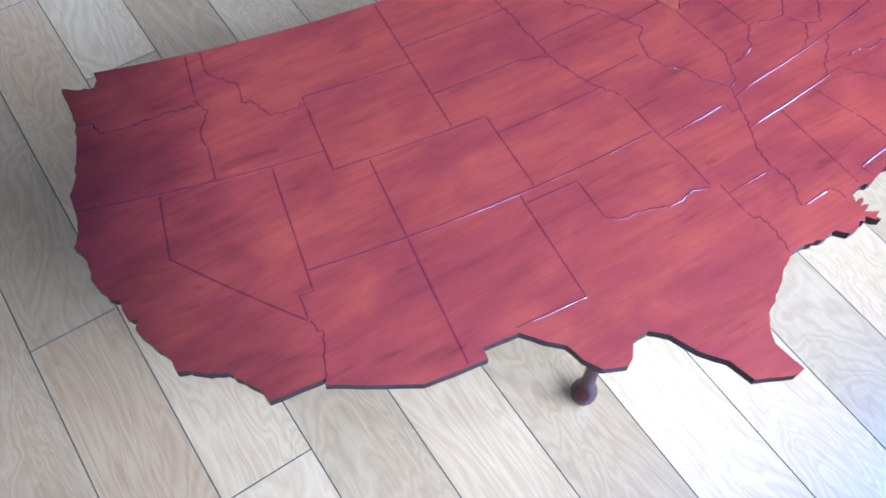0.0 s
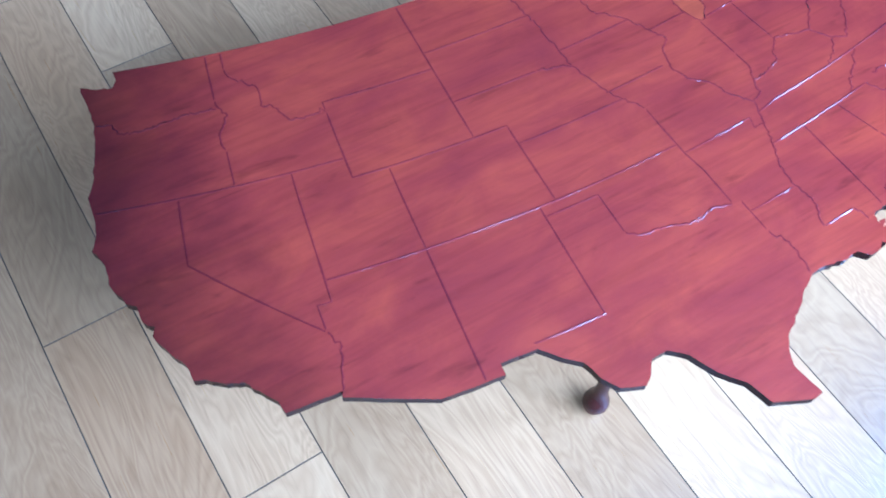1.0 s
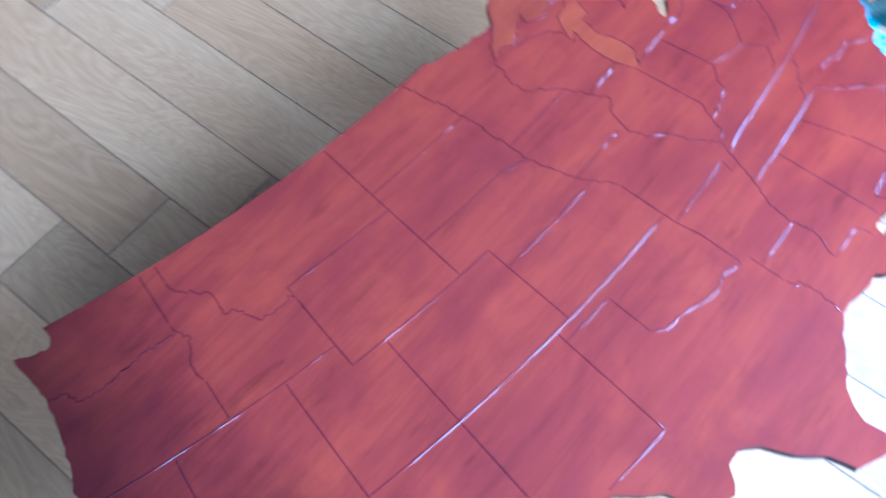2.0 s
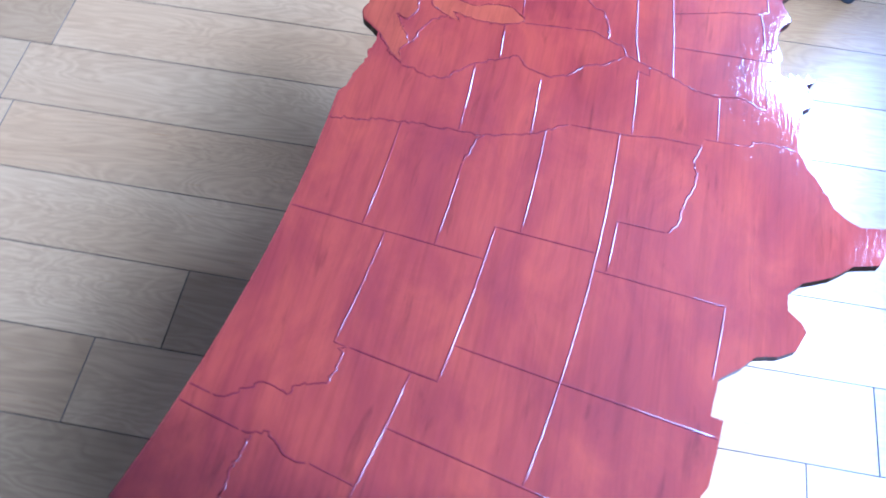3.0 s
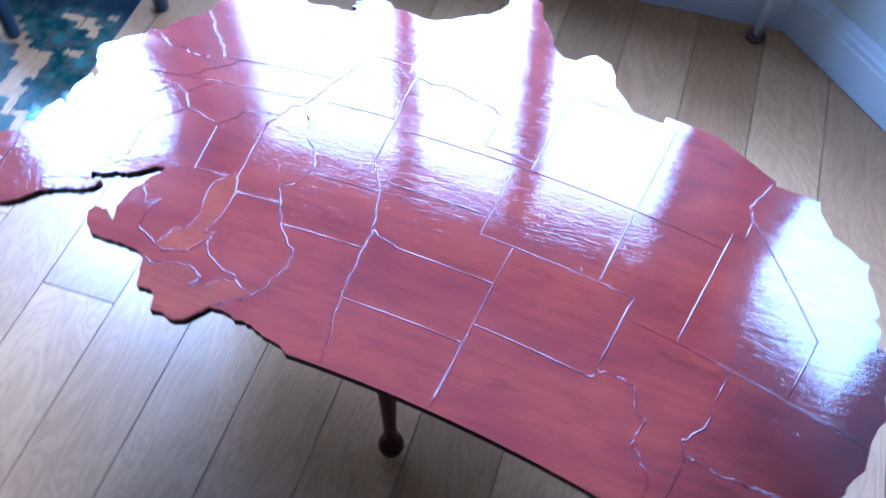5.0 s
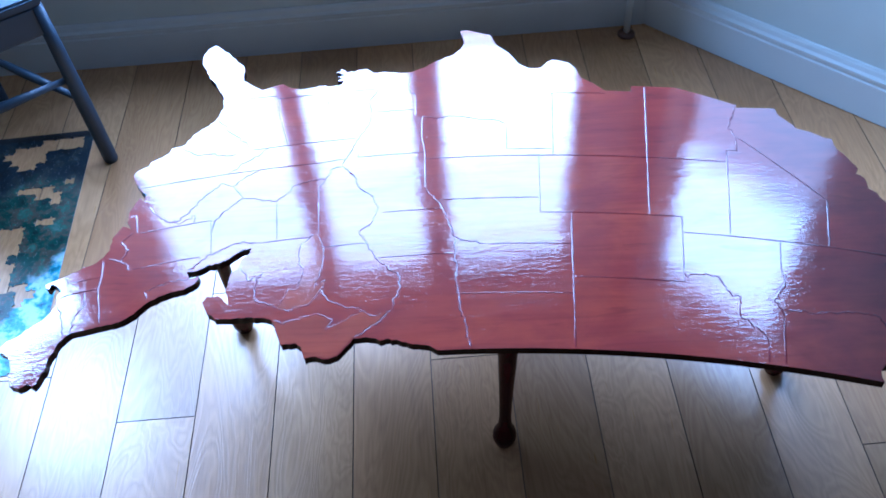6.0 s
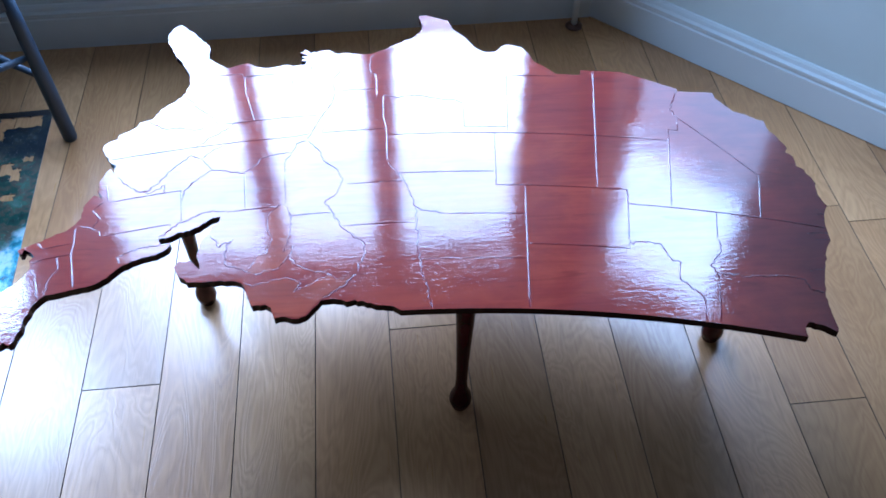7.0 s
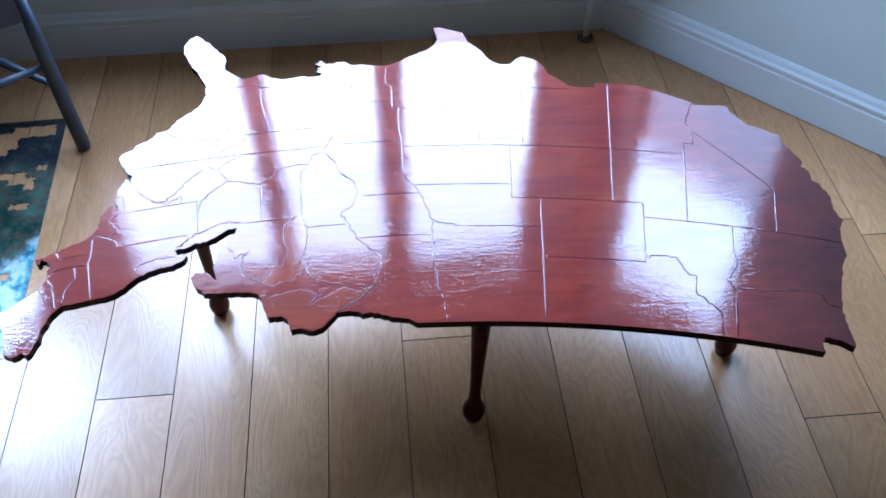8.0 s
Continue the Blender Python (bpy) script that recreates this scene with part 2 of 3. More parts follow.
def rod(a, c, ra, rb=None, steps=16, profile=None):
    """A round bar from a to c; profile: (share of the length, radius)."""
    a, c = Vector(a), Vector(c)
    d = c - a
    prof = profile or [(0, ra), (1, ra if rb is None else rb)]
    m = Matrix.Translation(a) @ d.to_track_quat("Z", "Y").to_matrix().to_4x4()
    return lathe([(r, s * d.length) for s, r in prof], steps, m)


def prism(points, z0, z1):
    """An upright prism over a flat outline."""
    b = bmesh.new()
    lo = [b.verts.new((x, y, z0)) for x, y in points]
    hi = [b.verts.new((x, y, z1)) for x, y in points]
    n = len(points)
    for i in range(n):
        b.faces.new((lo[i], lo[(i + 1) % n], hi[(i + 1) % n], hi[i]))
    b.faces.new(lo[::-1])
    b.faces.new(hi)
    bmesh.ops.recalc_face_normals(b, faces=b.faces[:])
    bmesh.ops.triangulate(b, faces=[f for f in b.faces if len(f.verts) > 4])
    return b


# ---------------------------------------------------------------- room
def wall_frame(corner, direction, outward):
    """Local axes for a wall: x along it, y outwards, z up, origin at the foot of its inner face."""
    m = Matrix.Identity(4)
    m.col[0][:3], m.col[1][:3], m.col[2][:3], m.col[3][:3] = direction, outward, (0, 0, 1), corner
    return m


def bay_wall(name, window_name, m, length, lights, x_from, x_to):
    """A thick wall with a deep sill and glazed lights at its outer side."""
    wall = tagged(empty(name), "thick pale painted bay wall below a deep window sill", "wall", kind="structure")
    part("apron", box(max(x_from, -0.818 if lights is FRONT_LIGHTS else 0.002), 0, 0, x_to, DEPTH + 0.12, SILL_Z - 0.03, m=m), WALL_PAINT, wall)
    part("lintel", box(x_from, DEPTH - 0.02, HEAD_Z + 0.02, x_to, DEPTH + 0.12, CEILING_Z - 0.006, m=m), WALL_PAINT, wall)
    edges = [x_from] + [v for ab in lights for v in (ab[0] - 0.045, ab[1] + 0.045)] + [x_to]
    for a, b in ((edges[0], edges[1]), (edges[-2], edges[-1])):
        if b - a > 0.01:
            part("pier", box(a, DEPTH - 0.02, SILL_Z - 0.03, b, DEPTH + 0.12, HEAD_Z + 0.02, m=m), WALL_PAINT, wall)
    win = tagged(empty(window_name), "white painted window with tall clear panes above a deep sill", "window", kind="structure")
    part("window_sill", box(x_from + 0.001, -0.095, SILL_Z - 0.028, x_to - 0.001, DEPTH - 0.022, SILL_Z - 0.002, 0.006, m), GLOSS_WHITE, win)
    for a, b in lights:
        bm = box(a - 0.043, DEPTH + 0.0, SILL_Z - 0.001, a, DEPTH + 0.07, HEAD_Z + 0.018, 0.004, m)
        box(b, DEPTH, SILL_Z - 0.001, b + 0.043, DEPTH + 0.07, HEAD_Z + 0.018, 0.004, m, bm)
        box(a - 0.003, DEPTH + 0.003, SILL_Z - 0.001, b + 0.003, DEPTH + 0.067, SILL_Z + 0.03, 0.004, m, bm)
        box(a - 0.003, DEPTH + 0.003, HEAD_Z - 0.03, b + 0.003, DEPTH + 0.067, HEAD_Z + 0.018, 0.004, m, bm)
        frame_ob = part("window_frame", bm, GLOSS_WHITE, win)
        pane = part("pane", box(a + 0.001, DEPTH + 0.03, SILL_Z + 0.031, b - 0.001, DEPTH + 0.036, HEAD_Z - 0.031, m=m), GLASS, frame_ob)
        pane.visible_shadow = False
    return wall


SKIRT = [(0, 0), (0.020, 0), (0.020, 0.100), (0.016, 0.103), (0.016, 0.110), (0.021, 0.114), (0.021, 0.121), (0.012, 0.125), (0.010, 0.136), (0.006, 0.142), (0, 0.143)]


def skirting(m, x_from, x_to, cut_from=0.0, cut_to=0.0):
    """A moulded skirting board; its ends are mitred by the given run per metre of depth."""
    bm = bmesh.new()
    ends = []
    for x, c in ((x_from, cut_from), (x_to, cut_to)):
        ends.append([bm.verts.new(m @ Vector((x + c * d, -d, z))) for d, z in SKIRT])
    n = len(SKIRT)
    for i in range(n):
        bm.faces.new((ends[0][i], ends[1][i], ends[1][(i + 1) % n], ends[0][(i + 1) % n]))
    bm.faces.new(ends[0][::-1])
    bm.faces.new(ends[1])
    bmesh.ops.recalc_face_normals(bm, faces=bm.faces[:])
    return tagged(finish("baseboard", bm, GLOSS_WHITE), "white gloss moulded skirting board along the wall", "baseboard", kind="structure")


M_S = wall_frame(Vector((0, WALL_Y, 0)), Vector((1, 0, 0)), Vector((0, -1, 0)))
M_W = wall_frame(CORNER_W + Vector((0, 0, 0.003)), DIR_W, Vector((-0.720, -0.694, 0)))
M_E = wall_frame(CORNER_E + Vector((0, 0, 0.003)), DIR_E, Vector((0.720, -0.694, 0)))
bay_wall("wall_south", "window_1", M_S, 1.96, FRONT_LIGHTS, -0.818, 1.54)
bay_wall("wall_southwest", "window_2", M_W, SIDE_LEN, [SIDE_LIGHT], -0.10, SIDE_LEN)
bay_wall("wall_southeast", "window_3", M_E, SIDE_LEN, [SIDE_LIGHT], -0.10, SIDE_LEN)
k = math.tan(radians(23.0))
skirting(M_S, -0.639, 1.34, k, -k)
skirting(M_W, 0, SIDE_LEN, k, 0)
skirting(M_E, 0, SIDE_LEN, k, 0)
END_W, END_E = CORNER_W + DIR_W * SIDE_LEN, CORNER_E + DIR_E * SIDE_LEN
X0, X1, Y1 = -2.5, 3.2, 3.3
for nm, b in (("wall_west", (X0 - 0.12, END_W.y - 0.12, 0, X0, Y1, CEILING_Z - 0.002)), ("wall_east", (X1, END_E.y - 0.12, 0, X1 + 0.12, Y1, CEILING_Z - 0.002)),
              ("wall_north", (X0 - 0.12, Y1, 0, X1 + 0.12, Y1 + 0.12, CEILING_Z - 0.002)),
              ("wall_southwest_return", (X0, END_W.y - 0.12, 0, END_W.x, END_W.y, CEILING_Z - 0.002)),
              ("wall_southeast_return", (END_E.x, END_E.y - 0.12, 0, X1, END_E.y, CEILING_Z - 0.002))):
    tagged(finish(nm, box(*b), ROOM_DARK), "unseen wall closing the room, coloured dark to keep it dim", "wall", kind="structure")
tagged(finish("ceiling", box(X0 - 0.15, -1.75, CEILING_Z, X1 + 0.15, Y1 + 0.15, CEILING_Z + 0.1), CEILING_DARK), "unseen ceiling above the bay, coloured dark to cut bounced light", "ceiling", kind="structure")


# ---------------------------------------------------------------- map of the table
def albers(lat, lon):
    """Equal-area conic projection of latitude and longitude, in metres on the table."""
    p1, p2, p0 = radians(29.5), radians(45.5), radians(38.5)
    n = (math.sin(p1) + math.sin(p2)) / 2
    c = math.cos(p1) ** 2 + 2 * n * math.sin(p1)
    r0, r = (6.371 * math.sqrt(c - 2 * n * math.sin(p)) / n for p in (p0, radians(lat)))
    th = n * radians(lon + 96)
    return 0.325 * r * math.sin(th), 0.325 * 0.995 * (r0 - r * math.cos(th))


def traced(points, step=0.6, rough=0.0):
    """The projected line through places, with points every step degrees and a little wander."""
    out = []
    for (a, b), (c, d) in zip(points, points[1:]):
        n = max(1, round(math.hypot(c - a, d - b) / step))
        for i in range(n):
            s = i / n
            x, y = albers(a + (c - a) * s, b + (d - b) * s)
            if rough and i:
                x, y = x + random.uniform(-rough, rough), y + random.uniform(-rough, rough)
            out.append((x, y))
    out.append(albers(*points[-1]))
    return out


NORTH_LINE = [(49, -122.76), (49, -95.15)]
LAKE_COUNTRY = [(49, -95.15), (48.72, -94.6), (48.55, -93.3), (48.2, -92.0), (48.3, -91.4), (48.1, -90.8), (48.05, -89.7), (48.45, -89.2), (48.9, -88.6), (49.0, -88.1), (48.8, -87.2),
                (48.85, -86.5), (48.2, -86.3), (47.95, -85.9), (47.95, -85.0), (47.4, -84.8), (46.9, -84.6), (46.45, -84.3), (46.25, -83.6), (46.15, -82.5), (46.0, -81.2), (45.95, -80.7), (45.3, -80.1), (44.85, -79.9)]
ONTARIO_BAY = [(44.85, -79.9), (44.55, -80.2), (44.6, -80.9), (45.25, -81.6), (44.4, -81.4), (43.5, -81.72), (43.1, -82.2), (42.6, -82.5), (42.3, -83.0), (42.0, -83.1), (42.0, -82.6), (42.3, -81.9), (42.67, -81.0),
               (42.62, -80.3), (42.85, -79.7), (42.88, -78.95), (43.27, -79.1), (43.2, -79.7), (43.6, -79.5), (43.9, -78.7), (43.95, -77.6), (44.15, -76.6), (44.6, -75.7), (45.0, -74.7)]
NEW_ENGLAND = [(45.0, -74.7), (45.02, -71.5), (45.3, -71.0), (45.4, -70.8), (46.0, -70.3), (46.7, -70.0), (47.45, -69.2), (47.2, -68.9), (47.35, -68.3), (47.07, -67.8), (45.7, -67.8), (45.2, -67.4), (44.85, -67.0), (44.5, -67.6),
               (44.4, -68.3), (44.1, -69.0), (43.75, -69.9), (43.5, -70.3), (43.1, -70.65), (42.6, -70.65), (42.35, -70.95), (41.95, -70.6), (41.77, -70.35), (42.05, -70.2), (42.0, -70.02), (41.7, -69.95), (41.6, -70.6)]
ATLANTIC = [(41.6, -70.6), (41.5, -71.2), (41.35, -71.9), (41.15, -72.9), (40.8, -73.6), (40.45, -74.0), (39.7, -74.15), (39.0, -74.85), (39.35, -75.4), (38.8, -75.1), (38.0, -75.3), (37.2, -75.95), (37.6, -76.2), (37.05, -76.35),
            (36.6, -75.9), (35.6, -75.5), (35.2, -75.7), (34.95, -76.5), (34.65, -76.6), (34.2, -77.8), (33.85, -78.0), (33.7, -78.9), (33.0, -79.4), (32.5, -80.4), (32.0, -80.9), (31.1, -81.4), (30.3, -81.4), (29.0, -80.95),
            (28.4, -80.6), (27.2, -80.2), (26.7, -80.0), (25.8, -80.1), (25.25, -80.4), (25.0, -80.9)]
GULF = [(25.0, -80.9), (25.9, -81.7), (26.5, -82.0), (27.5, -82.7), (28.0, -82.8), (28.9, -82.7), (29.3, -83.1), (30.0, -83.9), (29.9, -84.4), (29.68, -85.3), (30.15, -85.8), (30.4, -86.6), (30.3, -87.5), (30.25, -88.1),
        (30.4, -88.5), (30.3, -89.2), (30.1, -89.25), (29.95, -89.4), (29.95, -88.9), (29.75, -89.35), (29.6, -88.95), (29.5, -89.45), (29.3, -89.15), (29.15, -88.85), (29.05, -89.2), (28.85, -89.15), (29.0, -89.4), (29.3, -89.6), (29.15, -89.85), (29.3, -90.0), (29.1, -90.3), (29.1, -90.9), (29.5, -91.3), (29.5, -92.2), (29.7, -93.0), (29.7, -93.85),
        (29.35, -94.7), (28.9, -95.4), (28.4, -96.4), (27.8, -97.1), (27.2, -97.4), (26.4, -97.25), (25.95, -97.15)]
SOUTH_LINE = [(25.95, -97.15), (25.9, -97.6), (26.3, -98.6), (26.5, -99.15), (27.5, -99.5), (28.3, -100.3), (29.3, -100.9), (29.8, -101.6), (29.75, -102.4), (29.2, -102.85), (29.0, -103.2), (29.3, -104.2), (29.9, -104.7),
              (30.65, -105.0), (31.1, -105.7), (31.78, -106.5), (31.78, -108.2), (31.33, -108.2), (31.33, -111.07), (32.5, -114.8), (32.72, -114.7), (32.53, -117.12)]
PACIFIC = [(32.53, -117.12), (33.0, -117.3), (33.7, -118.2), (34.0, -118.5), (34.1, -119.2), (34.45, -120.0), (34.5, -120.5), (35.2, -120.75), (35.7, -121.3), (36.5, -121.95), (36.85, -121.8), (37.1, -122.3), (37.8, -122.5),
           (38.0, -123.0), (38.9, -123.7), (39.7, -123.8), (40.4, -124.4), (41.1, -124.15), (41.8, -124.2), (42.8, -124.5), (43.5, -124.2), (44.8, -124.05), (46.2, -124.0), (46.9, -124.15), (47.9, -124.6), (48.38, -124.72), (48.15, -123.6),
           (48.15, -122.8), (48.5, -122.6), (49, -122.76)]
SUPERIOR_SHORE = [(46.5, -84.5), (46.8, -85.0), (46.65, -86.0), (46.5, -87.3), (46.85, -88.3), (47.1, -88.2), (47.45, -87.9), (47.2, -88.6), (46.85, -89.5), (46.6, -90.4), (46.9, -90.9), (46.7, -92.1), (47.3, -91.3), (48.0, -89.75)]
MICHIGAN_SHORE = [(41.65, -87.3), (41.9, -87.6), (42.8, -87.8), (43.8, -87.7), (44.9, -87.2), (44.55, -88.0), (45.2, -87.5), (45.8, -86.9), (45.95, -86.2), (46.05, -85.3), (45.85, -84.75), (45.4, -85.2), (44.9, -85.5),
                  (44.9, -86.1), (44.0, -86.5), (43.0, -86.25), (42.2, -86.4), (41.65, -87.3)]

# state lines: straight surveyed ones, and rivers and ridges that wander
SURVEYED = [
    [(42, -124.2), (42, -111.05)], [(42, -120), (39, -120), (35, -114.63)], [(42, -114.04), (36.1, -114.04), (36.1, -114.7), (35, -114.63)], [(37, -114.04), (37, -94.62)], [(41, -109.05), (31.34, -109.05)],
    [(44.5, -111.05), (41, -111.05), (41, -102.05), (37, -102.05)], [(44.5, -111.05), (45, -111.05), (45, -104.05)], [(48.97, -104.05), (41, -104.05)], [(45.94, -104.05), (45.94, -96.56)], [(43, -104.05), (43, -98.5)],
    [(40, -102.05), (40, -95.3)], [(37, -103.0), (32, -103.06), (32, -106.62)], [(36.5, -103), (36.5, -100), (34.56, -100)], [(39.1, -94.6), (36.5, -94.62), (35.4, -94.43), (33.64, -94.48)],
    [(33.64, -94.04), (33.02, -94.04), (31.99, -94.04)], [(36.5, -94.62), (36.5, -90.15), (36.0, -90.37), (36.0, -89.7)], [(33.02, -94.04), (33.0, -91.17)], [(43.5, -96.45), (43.5, -91.22)], [(40.58, -95.77), (40.6, -91.7)],
    [(42.5, -90.65), (42.5, -87.8)], [(41.7, -87.53), (39.4, -87.53)], [(42.0, -80.52), (39.72, -80.52), (39.72, -75.78)], [(42.2, -79.76), (42, -79.76), (42, -75.35)], [(41.73, -84.8), (39.1, -84.82)],
    [(41.76, -87.0), (41.73, -83.45)], [(36.5, -89.5), (36.65, -88), (36.6, -83.68), (36.55, -76.0)], [(35, -90.3), (35, -83.1)], [(35, -85.6), (32.9, -85.18)], [(35, -88.2), (34.9, -88.1), (30.45, -88.4)],
    [(31, -91.6), (31, -89.73)], [(31, -87.6), (31, -85), (30.7, -84.86), (30.6, -82.2)], [(41.35, -74.7), (41, -73.9)], [(41.05, -73.6), (42.05, -73.5), (42.75, -73.26), (44.98, -73.34)], [(42.05, -73.5), (42.02, -71.8), (42.0, -71.38)],
    [(42.02, -71.8), (41.42, -71.85)], [(42.75, -73.26), (42.7, -71.3), (42.85, -70.8)], [(39.72, -75.78), (38.45, -75.7), (38.45, -75.15)], [(48.97, -117.03), (46.4, -117.04)], [(48.97, -116.05), (48, -116.05)], [(43.8, -117.03), (42, -117.03)]]
WANDERING = [
    [(46.2, -123.9), (46.15, -123.0), (45.65, -122.75), (45.6, -121.5), (45.9, -119.5), (46.0, -118.98), (46, -117.0)], [(46.4, -117.04), (46.0, -116.92), (45.5, -116.5), (44.5, -117.2), (43.8, -117.03)],
    [(35, -114.63), (34.3, -114.2), (33.5, -114.5), (32.7, -114.7)], [(48, -116.05), (47.4, -115.7), (46.6, -114.4), (45.6, -114.5), (45.5, -113.9), (44.5, -113.0), (44.5, -111.5), (44.75, -111.3), (44.5, -111.05)],
    [(43, -98.5), (42.85, -97.9), (42.75, -97.2), (42.5, -96.45)], [(48.95, -97.23), (48.0, -97.05), (47.0, -96.8), (46.3, -96.6), (45.94, -96.56), (45.3, -96.5), (43.5, -96.45), (42.5, -96.45)],
    [(42.5, -96.45), (41.5, -96.05), (40.6, -95.77), (40, -95.3), (39.1, -94.6)], [(33.64, -94.48), (33.9, -95.5), (33.7, -96.3), (33.85, -97.3), (34.1, -98.2), (34.2, -99.2), (34.56, -100)], [(31.99, -94.04), (31.2, -93.6), (30.2, -93.7), (29.8, -93.85)],
    [(46.65, -92.3), (46.1, -92.3), (45.5, -92.8), (44.75, -92.8), (43.5, -91.22), (42.5, -90.65), (41.8, -90.2), (41.2, -91.05), (40.38, -91.42), (39.5, -91.2), (38.8, -90.3), (38.0, -90.0), (37.0, -89.15)],
    [(37.0, -89.15), (36.5, -89.5), (36.0, -89.7), (35, -90.3), (34.0, -91.0), (33, -91.17), (32.2, -91.0), (31, -91.6)], [(39.4, -87.53), (38.5, -87.6), (37.9, -88.05)], [(31, -89.73), (30.3, -89.55)],
    [(37.0, -89.15), (37.2, -88.5), (37.9, -88.05), (37.9, -87), (38.1, -86), (38.7, -85.4), (39.1, -84.8), (38.7, -83.5), (38.5, -82.6), (39.0, -81.8), (39.7, -80.85), (40.65, -80.52)], [(42, -75.35), (41.35, -74.7), (40.7, -75.2), (40.1, -74.75), (39.6, -75.5)],
    [(36.6, -81.68), (36.1, -82.4), (35.7, -83.3), (35.0, -84.3)], [(36.6, -83.68), (37.3, -82.3), (37.55, -81.97), (38.5, -82.6)], [(37.55, -81.97), (37.2, -81.3), (37.8, -80.3), (38.6, -79.4), (39.4, -78.35), (39.3, -77.7), (38.8, -77.05), (38.0, -76.4)],
    [(39.72, -79.48), (39.2, -79.48), (39.6, -78.4), (39.3, -77.7)], [(35.2, -82.3), (35.1, -81), (34.8, -80.8), (34.8, -79.7), (33.95, -78.55)], [(35.0, -83.1), (34.4, -82.9), (33.5, -82), (32.5, -81.3), (32.1, -80.95)], [(32.9, -85.18), (32, -85.05), (31, -85)],
    [(30.6, -82.2), (30.36, -82.1), (30.75, -81.5)], [(31, -87.6), (30.4, -87.5)], [(42.73, -72.46), (43.6, -72.35), (44.3, -71.7), (44.98, -71.5)], [(43.15, -70.75), (43.6, -70.97), (45.2, -71.0)], [(42.0, -71.38), (41.6, -71.2)],
    [(46.55, -90.4), (46.1, -88.8), (45.8, -88.1), (45.1, -87.6)], [(45.85, -84.75), (45.6, -84.3), (45.3, -83.4), (44.9, -83.35), (44.0, -83.4), (43.65, -83.9), (44.05, -82.95), (43.1, -82.4)], [(41.73, -83.45), (41.45, -82.7), (41.75, -81.3), (42.0, -80.5), (42.75, -79.0)],
    [(43.22, -79.0), (43.3, -77.5), (43.55, -76.2), (44.0, -76.35)], SUPERIOR_SHORE, MICHIGAN_SHORE]

TABLE_TURN = -2.6
TOP_Z, TOP_THICK = 0.433, 0.015


def map_outline():
    random.seed(11)
    pts = traced(NORTH_LINE, 1.2)[:-1]
    for run in (LAKE_COUNTRY, ONTARIO_BAY, NEW_ENGLAND, ATLANTIC, GULF):
        pts += traced(run, 0.28, 0.0020)[:-1]
    pts += traced(SOUTH_LINE, 0.5, 0.0007)[:-1]
    pts += traced(PACIFIC, 0.28, 0.0017)[:-1]
    return pts


def engraved(points, width=0.0030, height=0.00053):
    """A narrow rounded bead that follows a line on the table top."""
    bm = bmesh.new()
    prof = [(i / 8 - 0.5, 1 - 4 * (i / 8 - 0.5) ** 2 - 0.04) for i in range(9)]
    v = [Vector((*p, 0)) for p in points]
    rows = []
    for i, p in enumerate(v):
        d = (v[min(i + 1, len(v) - 1)] - v[max(i - 1, 0)]).normalized()
        side = Vector((d.y, -d.x, 0))
        wide, high = width * random.uniform(0.78, 1.2), height * random.uniform(0.75, 1.2)
        rows.append([bm.verts.new(p + side * (a * wide) + Vector((0, 0, TOP_Z + h * high * (-0.2 if i in (0, len(v) - 1) else 1)))) for a, h in prof])
    for r, s in zip(rows, rows[1:]):
        for i in range(len(prof) - 1):
            bm.faces.new((r[i], r[i + 1], s[i + 1], s[i]))
    bmesh.ops.recalc_face_normals(bm, faces=bm.faces[:])
    return bm


def table_leg(table, x, y):
    """A turned leg: square-shouldered top, swelling knee, slim ankle and a bun foot on a pad."""
    top = TOP_Z - TOP_THICK
    shape = [(0.018, 0.0), (0.020, 0.004), (0.020, 0.008), (0.0230, 0.012), (0.0260, 0.022), (0.0260, 0.032), (0.0235, 0.044), (0.0175, 0.058), (0.0142, 0.074), (0.0130, 0.100), (0.0136, 0.150), (0.0160, 0.220), (0.0192, 0.300), (0.0222, 0.360), (0.024, 0.395), (0.024, top)]
    shape = [(r * 0.89, z) for r, z in shape]
    return part("leg", lathe(shape, 32, Matrix.Translation((x, y, 0)) @ Matrix.Shear("XY", 4, (-0.02, 0.0))), MAHOGANY, table, "dark turned leg with a round bun foot", True)


